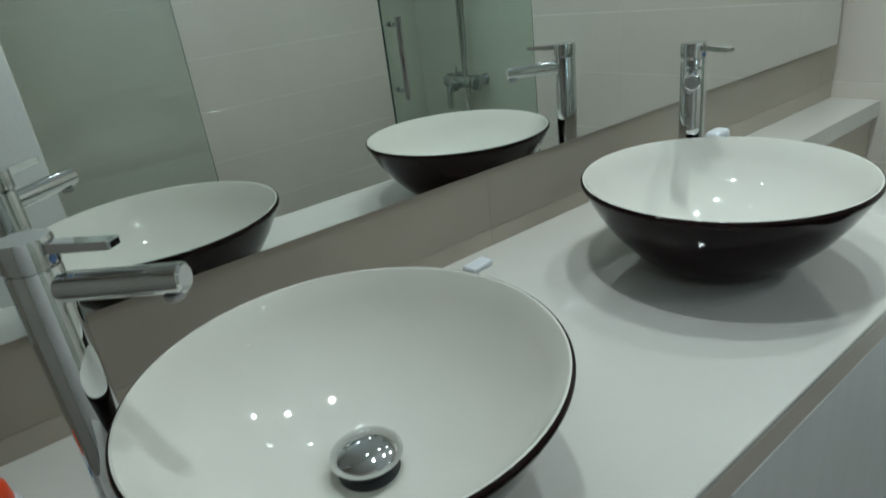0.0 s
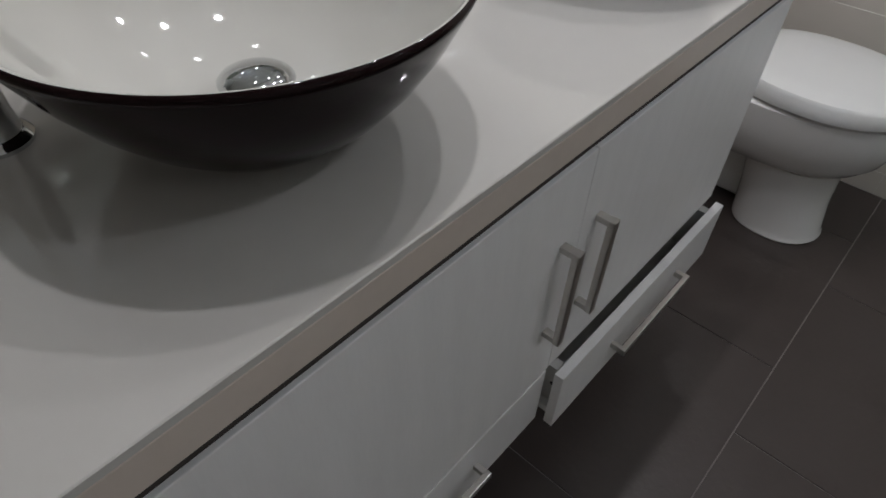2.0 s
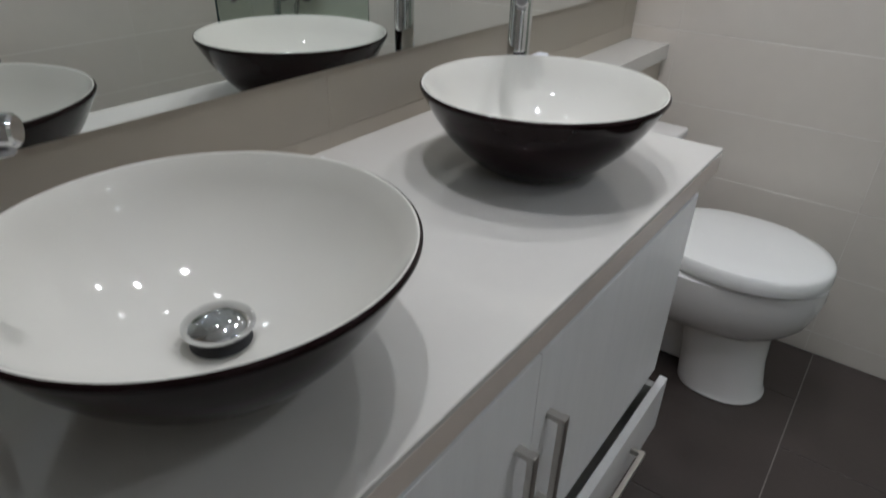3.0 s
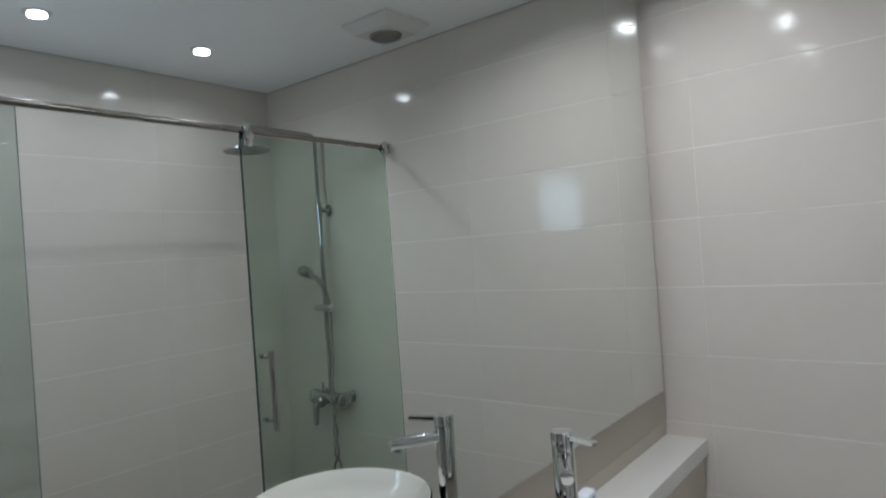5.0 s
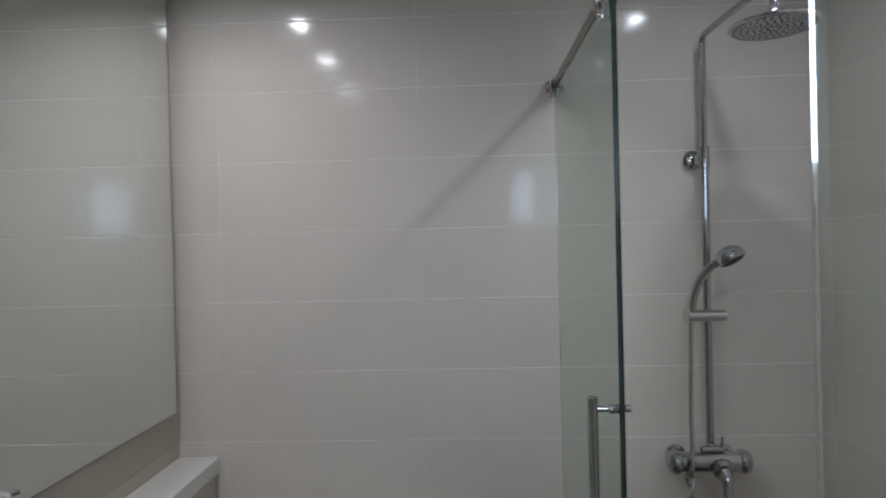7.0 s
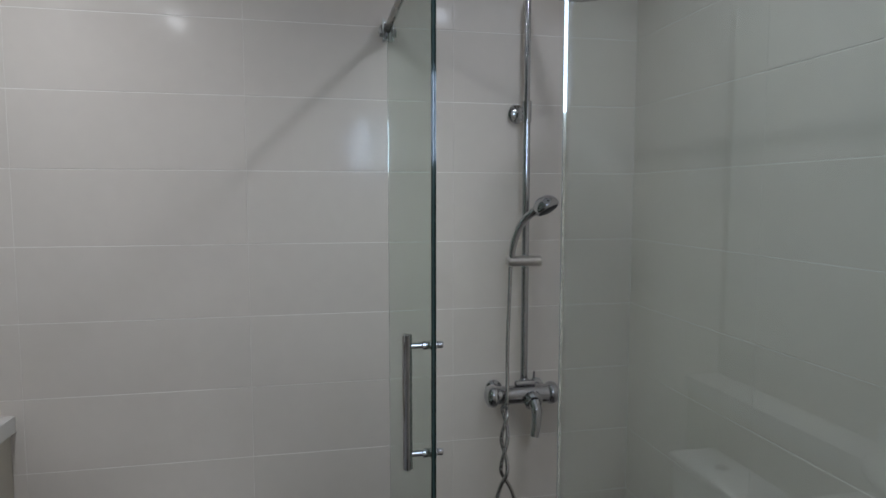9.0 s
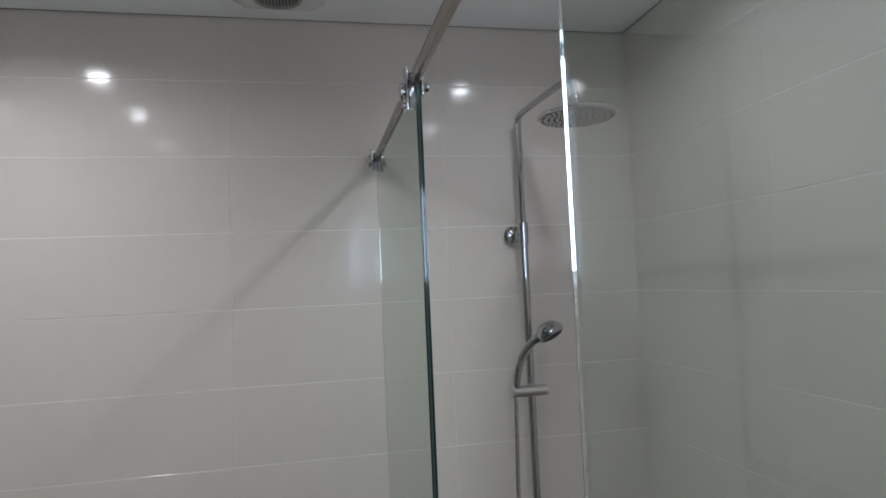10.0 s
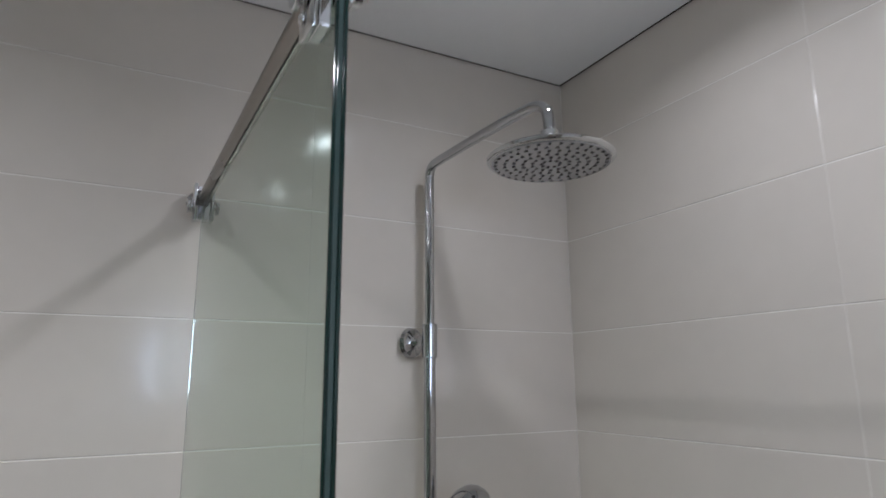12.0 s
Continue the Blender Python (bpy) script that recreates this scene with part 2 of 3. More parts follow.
floor = structure("floor", (LEFT - 0.15, BACK - 0.15, -0.12), (0.15, 0.15, -0.003), M_FGROUT, "dark brown floor tiles with pale joints", "floor")
bm = boxed((LEFT, BACK + 0.007, CEIL), (-0.007, WALL, CEIL + 0.02))
ceiling = tagged(part("ceiling", bm, M_PAINT), "white painted ceiling with a dark shadow gap", "ceiling", "", "structure")
# Unseen dark board over the room, added to keep the ceiling gap black.
structure("ceiling_blackout", (LEFT - 0.15, BACK - 0.15, CEIL + 0.05), (0.15, 0.15, CEIL + 0.1), M_DARK, "unseen dark board keeping the ceiling gap black", "ceiling")

# dark strip filling the gap between ceiling and tiles, in place of its shade
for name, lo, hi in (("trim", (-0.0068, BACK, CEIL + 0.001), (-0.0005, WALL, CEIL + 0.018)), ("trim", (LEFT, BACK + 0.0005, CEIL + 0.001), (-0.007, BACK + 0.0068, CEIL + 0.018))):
    structure(name, lo, hi, M_DARK, "dark strip along the ceiling edge standing in for gap shade", "trim")

# ---- the mirror ----
MIRROR_LEFT, MIRROR_RIGHT, MIRROR_LOW = -2.3, -0.06, 1.072
mirror = thing("wall_mirror_glass", "wide frameless wall mirror reaching up to the ceiling", "mirror", (MIRROR_RIGHT, 0.0, MIRROR_LOW))
part("silvered_glass", boxed((MIRROR_LEFT - MIRROR_RIGHT, 0.0, 0), (0, 0.004, CEIL - 0.002 - MIRROR_LOW)), M_SILVER, mirror)
part("backing", boxed((MIRROR_LEFT - MIRROR_RIGHT, 0.0042, 0.001), (-0.001, WALL - 0.0003, CEIL - 0.004 - MIRROR_LOW)), M_DARK, mirror, "dark mirror backing")

# ---- vanity ----
V0, V1, VF, TOP = -2.13, -0.894, -0.525, 0.928
counter = thing("countertop", "white polished countertop with a taupe front edge", "countertop", (V0, VF, TOP))
L = V1 - V0
part("top", boxed((0, 0, -0.010), (L, WALL - 0.0005 - VF, 0), 0.0012, 1), M_COUNTER, counter)
part("front_edge", boxed((0, 0.0006, -0.047), (L, 0.022, -0.0102), 0.001, 1), M_FASCIA, counter, "taupe edge band")
part("end_edge", boxed((L - 0.022, 0.0222, -0.047), (L - 0.0006, WALL - 0.0005 - VF, -0.0102), 0.001, 1), M_FASCIA, counter, "taupe edge band")
part("core", boxed((0.001, 0.0222, -0.045), (L - 0.0222, WALL - 0.0005 - VF, -0.0104)), M_LAMIN, counter)

CAB_LOW, DOOR_TOP, DOOR_LOW, DRAW_TOP, DRAW_LOW = 0.235, 0.834, 0.392, 0.385, 0.24
FACE = -0.504
MID = (V0 + V1) / 2


def bar_handle(parent, a, b, out, vertical=True):
    """A slim bar on two square feet."""
    a, b, out = Vector(a), Vector(b), Vector(out)
    bm = bmesh.new()
    d = (b - a).normalized()
    s = d.cross(out).normalized() * 0.0072
    lo = [min(a[i] + out[i], b[i] + out[i]) - abs(s[i]) - abs(d[i]) * 0.006 for i in range(3)]
    hi = [max(a[i] + out[i], b[i] + out[i]) + abs(s[i]) + abs(d[i]) * 0.006 for i in range(3)]
    n = out.normalized() * 0.011
    for i in range(3):
        lo[i], hi[i] = min(lo[i], lo[i] - n[i]), max(hi[i], hi[i] - n[i])
    box(bm, lo, hi, 0.0015)
    bar = part("bar", bm, M_SATIN, parent, "satin nickel bar handle")
    for q in (a, b):
        bm = bmesh.new()
        e = q + out * 0.8
        lo = [min(q[i], e[i]) - abs(s[i]) * 0.9 - abs(d[i]) * 0.005 for i in range(3)]
        hi = [max(q[i], e[i]) + abs(s[i]) * 0.9 + abs(d[i]) * 0.005 for i in range(3)]
        box(bm, lo, hi, 0.001)
        part("foot", bm, M_SATIN, bar)
    return bar


def vanity_unit(x0, x1, handle_x, slid, label):
    """A wall-hung cabinet with one door over one drawer."""
    unit = thing("vanity_cabinet", label, "cabinet", (x0, 0.0, CAB_LOW), group="vanity cabinets under the countertop")
    w, h = x1 - x0, TOP - 0.047 - CAB_LOW
    bm = boxed((0.001, FACE + 0.020, 0.0), (0.018, 0.020, DOOR_TOP - CAB_LOW - 0.004))
    box(bm, (w - 0.018, FACE + 0.020, 0.0), (w - 0.001, 0.020, DOOR_TOP - CAB_LOW - 0.004))
    box(bm, (0.001, FACE + 0.07, DOOR_TOP - CAB_LOW - 0.004), (w - 0.001, 0.010, h - 0.001))
    box(bm, (0.018, FACE + 0.020, 0.0), (w - 0.018, 0.020, 0.016))
    box(bm, (0.018, FACE + 0.020, DOOR_LOW - CAB_LOW), (w - 0.018, 0.010, DOOR_LOW - CAB_LOW + 0.016))
    box(bm, (0.018, FACE + 0.07, h - 0.04), (w - 0.018, 0.0, DOOR_TOP - CAB_LOW - 0.0042))
    box(bm, (0.018, -0.002, 0.016), (w - 0.018, 0.020, h - 0.017))
    part("carcass", bm, M_LAMIN, unit)
    # Dark block over the door, in place of shade under the counter edge.
    part("shade_strip", boxed((0.001, FACE + 0.006, DOOR_TOP - CAB_LOW + 0.0004), (w - 0.001, FACE + 0.0695, h - 0.0012)), M_DARK, unit, "dark strip standing in for shade under the counter edge")
    door = part("door", boxed((0.0006, FACE, DOOR_LOW - CAB_LOW), (w - 0.0006, FACE + 0.018, DOOR_TOP - CAB_LOW), 0.001, 1), M_LAMIN, unit)
    hx = handle_x - x0
    bar_handle(door, (hx, FACE, 0.528 - CAB_LOW), (hx, FACE, 0.702 - CAB_LOW), (0, -0.03, 0))
    d = -slid
    f0, f1 = DRAW_LOW - CAB_LOW - 0.004, DRAW_TOP - CAB_LOW
    front = part("drawer_front", boxed((0.0015, FACE + d, f0), (w - 0.0015, FACE + d + 0.018, f1), 0.001, 1), M_LAMIN, unit)
    bm = bmesh.new()
    box(bm, (0.0188, FACE + d + 0.0182, f0 + 0.010), (0.039, FACE + d + 0.40, f1 - 0.012))
    box(bm, (w - 0.039, FACE + d + 0.0182, f0 + 0.010), (w - 0.0188, FACE + d + 0.40, f1 - 0.012))
    box(bm, (0.039, FACE + d + 0.0182, f0 + 0.024), (w - 0.039, FACE + d + 0.40, f0 + 0.03))
    part("drawer_box", bm, M_PLASTIC, unit, "white drawer sides")
    for sx in (0.0022, w - 0.0172):
        part("runner", boxed((sx, FACE + d + 0.0182, f0 + 0.03), (sx + 0.015, FACE + 0.0195, f0 + 0.046)), M_PLASTIC, unit, "white drawer runner end")
    if slid:
        # Black disc painting the darkness of a screw hole in the drawer side.
        part("screw", rod(bmesh.new(), (0.0188, FACE + d + 0.026, f1 - 0.055), (0.0176, FACE + d + 0.026, f1 - 0.055), 0.004, 0.0004, 16), M_BLACK, unit, "black disc painting the dark of a screw hole")
    c = (f0 + f1) / 2
    bar_handle(front, (w / 2 - 0.125, FACE + d, c), (w / 2 + 0.125, FACE + d, c), (0, -0.03, 0))
    return unit


vanity_unit(V0 + 0.01, MID - 0.0003, -1.553, 0.0, "white wall-hung vanity cabinet with its drawer closed")
vanity_unit(MID + 0.0003, V1 - 0.008, -1.469, 0.032, "white wall-hung vanity cabinet with its drawer pulled slightly open")

# narrow shelf that goes on from the countertop, over boxed-in pipes
shelf = thing("ledge_shelf", "narrow white ledge shelf between the vanity and the end wall", "shelf", (V1, 0, 0.915))
part("shelf_board", boxed((0.001, -0.107, -0.048), (-V1 - 0.001, WALL - 0.0005, 0), 0.0015), M_COUNTER, shelf)
part("casing", boxed((0.002, -0.092, -0.915), (-V1 - 0.001, WALL - 0.0005, -0.0482)), M_TAUPE, shelf, "taupe tiled casing")


# ---- sinks ----
def vessel_sink(at, label):
    s = thing("vessel_sink", label, "sink", at, group="vessel sinks on the countertop")
    R, H = 0.1965, 0.137
    outer = [(0, 0), (0.080, 0), (0.087, 0.003), (0.108, 0.016), (0.132, 0.037), (0.155, 0.063), (0.175, 0.092), (0.188, 0.116), (0.1945, H - 0.009), (R, H - 0.005), (R, H - 0.002), (R - 0.0015, H), (R - 0.0032, H + 0.0005)]
    part("outer_shell", lathe(bmesh.new(), outer, 96), M_SHELL, s, "glossy black-brown outside", True)
    hollow = [(0.024 + 0.0095 * i, 0.2255 - math.sqrt(0.21 ** 2 - (0.024 + 0.0095 * i) ** 2)) for i in range(17)]
    inner = [(R - 0.0030, H + 0.0005), (R - 0.0050, H + 0.0003), (R - 0.0072, H - 0.002)] + hollow[::-1] + [(0.0235, 0.008), (0, 0.008)]
    part("inner_bowl", lathe(bmesh.new(), inner, 96), M_WHITE, s, "glossy white inside", True)
    d = part("drain", lathe(bmesh.new(), [(0, 0.014), (0.0235, 0.014), (0.029, 0.0165), (0.030, 0.0185), (0.028, 0.020), (0.024, 0.022), (0.0245, 0.033), (0, 0.033)], 40), M_BLACK, s, "black ring under the plug", True)
    part("drain_cap", lathe(bmesh.new(), [(0, 0.0332), (0.029, 0.0332), (0.0335, 0.0345), (0.0352, 0.0372), (0.0345, 0.0400), (0.0315, 0.0428), (0.0265, 0.0455), (0.0205, 0.0478), (0.0135, 0.0494), (0.0065, 0.0503), (0, 0.0506)], 48), M_CHROME, d, "domed chrome plug", True)
    return s


vessel_sink((-1.815, -0.304, TOP), "round vessel sink, white inside and black-brown outside, beside the red-capped bottle")
vessel_sink((-1.187, -0.296, TOP), "round vessel sink, white inside and black-brown outside, near the ledge shelf")


def basin_tap(at, spout_turn, lever_turn, label):
    """A tall single-lever tap; turns are headings in degrees from the x axis."""
    tap = thing("basin_tap", label, "tap", at, group="tall basin taps")
    part("base_flange", lathe(bmesh.new(), [(0, 0), (0.031, 0), (0.0315, 0.004), (0.0285, 0.008), (0.026, 0.010), (0, 0.010)], 40), M_CHROME, tap, "", True)
    part("column", lathe(bmesh.new(), [(0, 0.0101), (0.0245, 0.0101), (0.0225, 0.03), (0.0212, 0.08), (0.0212, 0.262), (0.0202, 0.2635), (0, 0.2635)], 48), M_CHROME, tap, "", True)
    part("head", lathe(bmesh.new(), [(0, 0.2637), (0.0190, 0.2637), (0.0190, 0.2655), (0.0222, 0.2665), (0.0222, 0.2865), (0.0208, 0.2895), (0, 0.290)], 48), M_CHROME, tap, "", True)
    a = radians(spout_turn)
    u = Vector((math.cos(a), math.sin(a), 0))
    z = Vector((0, 0, 1))
    spout = part("spout", rod(bmesh.new(), u * 0.016 + z * 0.2455, u * 0.124 + z * 0.2455, 0.0126, 0.0022), M_CHROME, tap, "", True)
    part("aerator", rod(bmesh.new(), u * 0.110 + z * 0.2332, u * 0.110 + z * 0.2275, 0.0085, 0.001), M_FACE, spout, "dull spray outlet", True)
    b = radians(lever_turn)
    w = Vector((math.cos(b), math.sin(b), 0))
    s = Vector((-math.sin(b), math.cos(b), 0))
    bm = bmesh.new()
    rings = []
    for d, hw_, z0, z1 in ((0.016, 0.0065, 0.2770, 0.2860), (0.05, 0.0066, 0.2778, 0.2858), (0.079, 0.0066, 0.2785, 0.2855), (0.0815, 0.0056, 0.2795, 0.2845)):
        rings.append([w * d + s * i * hw_ + z * h for i, h in ((-1, z0), (1, z0), (1, z1), (-1, z1))])
    outline(bm, rings)
    lever = part("lever", bm, M_CHROME, tap)
    part("mark", rod(bmesh.new(), w * 0.0220 + z * 0.2715, w * 0.0228 + z * 0.2715, 0.0038, 0.0004, 20), M_BLUE, tap, "round red and blue temperature mark", True)
    return tap


basin_tap((-2.002, -0.170, TOP), -43, -48, "tall chrome single-lever tap beside the sink")
basin_tap((-1.010, -0.142, TOP), -150, -108, "tall chrome single-lever tap with its lever swung aside")

# small things left on the counter
bottle = thing("bottle", "small white bottle with an orange-red cap", "bottle", (-2.103, -0.105, TOP))
part("body", lathe(bmesh.new(), [(0, 0), (0.020, 0), (0.022, 0.003), (0.022, 0.03), (0.020, 0.036), (0, 0.036)], 32), M_BOTTLE, bottle, "", True)
part("cap", lathe(bmesh.new(), [(0, 0.0362), (0.0175, 0.0362), (0.018, 0.038), (0.0165, 0.056), (0.012, 0.061), (0, 0.062)], 32), M_RED, bottle, "orange-red screw cap", True)
part("print", lathe(bmesh.new(), [(0.0222, 0.010), (0.0223, 0.0105), (0.0223, 0.022), (0.0222, 0.0225)], 32), M_BLUE, bottle, "faded blue band", True)


def soap(at, size, turn, label):
    s = thing("soap_packet", label, "soap", at, turn, "wrapped soaps at the back of the counter")
    x, y, z = size
    part("wrapper", boxed((-x / 2, -y / 2, 0), (x / 2, y / 2, z), min(size) * 0.28, 3), M_BOTTLE, s, "", True)
    if z > 0.05:
        part("print", boxed((-x * 0.3, -y / 2 - 0.0006, z * 0.76), (x * 0.1, -y / 2 + 0.001, z * 0.86)), M_BLUE, s, "faded blue mark")


soap((-1.432, -0.028, TOP), (0.046, 0.026, 0.010), 6, "small white wrapped soap lying against the wall")
soap((-0.762, -0.055, 0.915), (0.056, 0.034, 0.088), 4, "white soap carton with a blue mark standing on the ledge")


# ---- toilet ----
def loop(cx, y0, y1, half, z, n=40, square=2.4):
    """A rounded ring seen from above: straight-ish sides, from y0 (front) to y1 (rear)."""
    out = []
    cy, hy = (y0 + y1) / 2, (y1 - y0) / 2
    for k in range(n):
        t = 2 * math.pi * k / n
        c, s = math.cos(t), math.sin(t)
        e = 2 / (square if s > 0 else 2.05)
        out.append((cx + half * math.copysign(abs(c) ** e, c), cy + hy * math.copysign(abs(s) ** e, s), z))
    return out


TX = -0.325
toilet = thing("toilet", "white close-coupled toilet with its lid down beside the vanity", "toilet", (0, 0, 0))
bm = outline(bmesh.new(), [loop(TX, -0.700, -0.452, 0.116, 0.0, square=2.6), loop(TX, -0.704, -0.449, 0.119, 0.006, square=2.6), loop(TX, -0.696, -0.448, 0.113, 0.022, square=2.6),
                           loop(TX, -0.680, -0.438, 0.108, 0.12, square=2.6), loop(TX, -0.674, -0.420, 0.109, 0.225, square=2.6)])
part("pedestal", bm, M_TOILET, toilet, "", True)
part("trapway", boxed((TX + 0.0, -0.47, 0.0), (TX + 0.07, -0.12, 0.224), 0.025, 3), M_TOILET, toilet, "", True)
bm = outline(bmesh.new(), [loop(TX, -0.670, -0.18, 0.112, 0.2252), loop(TX, -0.705, -0.17, 0.150, 0.243), loop(TX, -0.742, -0.16, 0.180, 0.285), loop(TX, -0.760, -0.16, 0.194, 0.335),
                           loop(TX, -0.767, -0.16, 0.199, 0.38), loop(TX, -0.766, -0.16, 0.198, 0.421), loop(TX, -0.756, -0.17, 0.188, 0.427)])
part("bowl", bm, M_TOILET, toilet, "", True)
bm = outline(bmesh.new(), [loop(TX, -0.752, -0.29, 0.185, 0.4274), loop(TX, -0.754, -0.288, 0.187, 0.429), loop(TX, -0.754, -0.288, 0.187, 0.4322), loop(TX, -0.752, -0.29, 0.185, 0.4332)])
part("seat", bm, M_SEAT, toilet, "", True)
bm = outline(bmesh.new(), [loop(TX, -0.755, -0.29, 0.188, 0.4336), loop(TX, -0.767, -0.285, 0.199, 0.4345), loop(TX, -0.768, -0.285, 0.200, 0.440), loop(TX, -0.765, -0.287, 0.197, 0.470), loop(TX, -0.758, -0.292, 0.191, 0.4775),
                           loop(TX, -0.735, -0.305, 0.170, 0.482), loop(TX, -0.68, -0.34, 0.12, 0.486), loop(TX, -0.58, -0.42, 0.04, 0.488)])
part("lid", bm, M_SEAT, toilet, "closed white lid", True)
for hx in (TX - 0.075, TX + 0.075):
    part("hinge", rod(bmesh.new(), (hx - 0.02, -0.275, 0.456), (hx + 0.02, -0.275, 0.456), 0.011), M_SEAT, toilet, "", True)
part("tank", boxed((TX - 0.17, -0.262, 0.4272), (TX + 0.15, -0.102, 0.69), 0.022, 4), M_TOILET, toilet, "", True)
part("tank_lid", boxed((TX - 0.178, -0.27, 0.6902), (TX + 0.158, -0.101, 0.718), 0.009, 3), M_TOILET, toilet, "", True)
part("flush_button", rod(bmesh.new(), (TX, -0.185, 0.7182), (TX, -0.185, 0.724), 0.02), M_CHROME, toilet, "round chrome flush button", True)


# ---- shower screen ----
RAIL_Z = 2.045


def pane(name, x0, x1, y, top, edge_x, edge_mat, label, sheet_mat, half=0.005):
    g = thing(name, label, "glass panel", (x0, y, 0), group="")
    sheet = part("glass_sheet", boxed((0.0, -half, 0), (x1 - x0, half, top)), sheet_mat, g)
    sheet.visible_shadow = False
    e = edge_x - x0
    s = -1 if e < (x1 - x0) / 2 else 1
    a, b = sorted((e + s * 0.0003, e + s * 0.0022))
    # One edge split dark, bright, dark: reflections put into the colours.
    if edge_mat is M_EDGE:
        for y0, y1, mat in ((-half, -half + 0.0034, M_EDGE), (-half + 0.0036, half - 0.0022, M_EDGELIGHT), (half - 0.002, half, M_EDGE)):
            part("polished_edge", boxed((a, y0, 0), (b, y1, top), 0.0006, 1), mat, g, "polished glass edge")
    else:
        part("polished_edge", boxed((a, -half, 0), (b, half, top), 0.0007, 1), edge_mat, g, "polished glass edge")
    return g


door = pane("shower_door", -0.755, -0.018, -1.1865, 2.031, -0.755, M_EDGE, "green-tinted glass shower door slid open against the wall", M_GLASS)
fixed = pane("shower_screen", PART + 0.002, -1.4445, -1.1735, 2.031, -1.4445, M_PALEEDGE, "clear fixed glass shower screen beside the opening", M_CLEAR, 0.004)

# the bar handle through the door
hx, hy = -0.720, -1.138
O = Vector((-0.755, -1.1865, 0))
bar = part("pull_bar", rod(bmesh.new(), Vector((hx, hy, 0.982)) - O, Vector((hx, hy, 1.264)) - O, 0.0105, 0.0015), M_SHADECHROME, door, "polished steel pull bar", True)
for z in (1.014, 1.240):
    bm = rod(bmesh.new(), Vector((hx, hy, z)) - O, Vector((hx, -1.181, z)) - O, 0.006)
    rod(bm, Vector((hx, -1.168, z)) - O, Vector((hx, -1.1813, z)) - O, 0.0095)
    part("standoff", bm, M_CHROME, bar, "", True)
    bm = rod(bmesh.new(), Vector((hx, -1.1917, z)) - O, Vector((hx, -1.200, z)) - O, 0.0095)
    rod(bm, Vector((hx, -1.2002, z)) - O, Vector((hx, -1.2125, z)) - O, 0.0075)
    part("end_knob", bm, M_CHROME, bar, "", True)

rail = thing("shower_rail", "brushed steel tube rail over the glass, fixed to the tiles", "rail", (0, GLASS, RAIL_Z))
part("tube", rod(bmesh.new(), (PART + 0.005, -0.002, 0), (-0.008, -0.002, 0), 0.0108, 0.001), M_STEEL, rail, "", True)
part("wall_flange", lathe(bmesh.new(), [(0, 0), (0.024, 0), (0.024, 0.004), (0.018, 0.010), (0, 0.010)], 32, along((-0.0005, 0, 0), (-1, 0, 0))), M_CHROME, rail, "", True)


def clamp(x, k, label):
    """A compact clamp round the rail, holding a pane in its slot; k scales its height and width."""
    c = thing("rail_clamp", label, "clamp", (x, GLASS, RAIL_Z), group="chrome clamps on the shower rail")
    w = 0.016 * k
    part("front_plate", boxed((-w, 0.0092, -0.058 * k), (w, 0.0160, 0.026), 0.0024), M_CHROME, c, "", True)
    part("back_plate", boxed((-w, -0.0195, -0.030 * k), (w, -0.0131, 0.021), 0.0024), M_CHROME, c, "", True)
    part("saddle", boxed((-w * 0.92, -0.0129, 0.0112), (w * 0.92, 0.0090, 0.0203), 0.0015), M_CHROME, c)
    part("slot_block", boxed((-w * 0.92, -0.0009, -0.055 * k), (w * 0.92, 0.0090, -0.0135), 0.0012), M_CHROME, c)
    part("roller_cap", lathe(bmesh.new(), [(0, 0), (0.008 * k, 0), (0.008 * k, 0.0035), (0.0170 * k, 0.0035), (0.0176 * k, 0.0045), (0.0176 * k, 0.0075), (0.0168 * k, 0.0085), (0, 0.0088)], 36, along((0, 0.0162, -0.020 * k), (0, 0.03, -0.020 * k))), M_CHROME, c, "", True)
    if k == 1.0:
        part("screw_knob", lathe(bmesh.new(), [(0, 0), (0.0085 * k, 0), (0.0105 * k, 0.003), (0.0108 * k, 0.009), (0.007 * k, 0.0135), (0, 0.0145)], 28, along((0, -0.0197, -0.010 * k), (0, -0.03, -0.010 * k))), M_CHROME, c, "", True)
        part("bolt", lathe(bmesh.new(), [(0, 0), (0.0055 * k, 0), (0.0055 * k, 0.002), (0.003 * k, 0.004), (0, 0.0042)], 20, along((0, 0.0162, -0.046 * k), (0, 0.03, -0.046 * k))), M_CHROME, c, "", True)
    return c


clamp(-0.735, 1.0, "chrome roller clamp holding the glass door on the rail")
clamp(-0.036, 0.72, "small chrome clamp beside the tiled wall")

# ---- shower column ----
CX, CY = -0.050, -1.618
column = thing("shower_column", "chrome shower column with a round overhead rose and hand shower", "shower", (0, 0, 0))
part("lower_riser", rod(bmesh.new(), (CX, CY, 0.935), (CX, CY, 1.80), 0.0118, 0.001), M_SHADECHROME, column, "", True)
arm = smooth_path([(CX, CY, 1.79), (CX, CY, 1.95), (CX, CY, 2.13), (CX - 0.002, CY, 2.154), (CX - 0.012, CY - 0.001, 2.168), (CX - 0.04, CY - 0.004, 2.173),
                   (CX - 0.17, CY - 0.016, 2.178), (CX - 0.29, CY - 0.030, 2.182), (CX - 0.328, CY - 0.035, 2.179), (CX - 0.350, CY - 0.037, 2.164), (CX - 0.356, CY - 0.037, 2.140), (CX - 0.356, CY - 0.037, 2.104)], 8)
part("riser_arm", sweep(bmesh.new(), arm, 0.0095, 20), M_SHADECHROME, column, "", True)
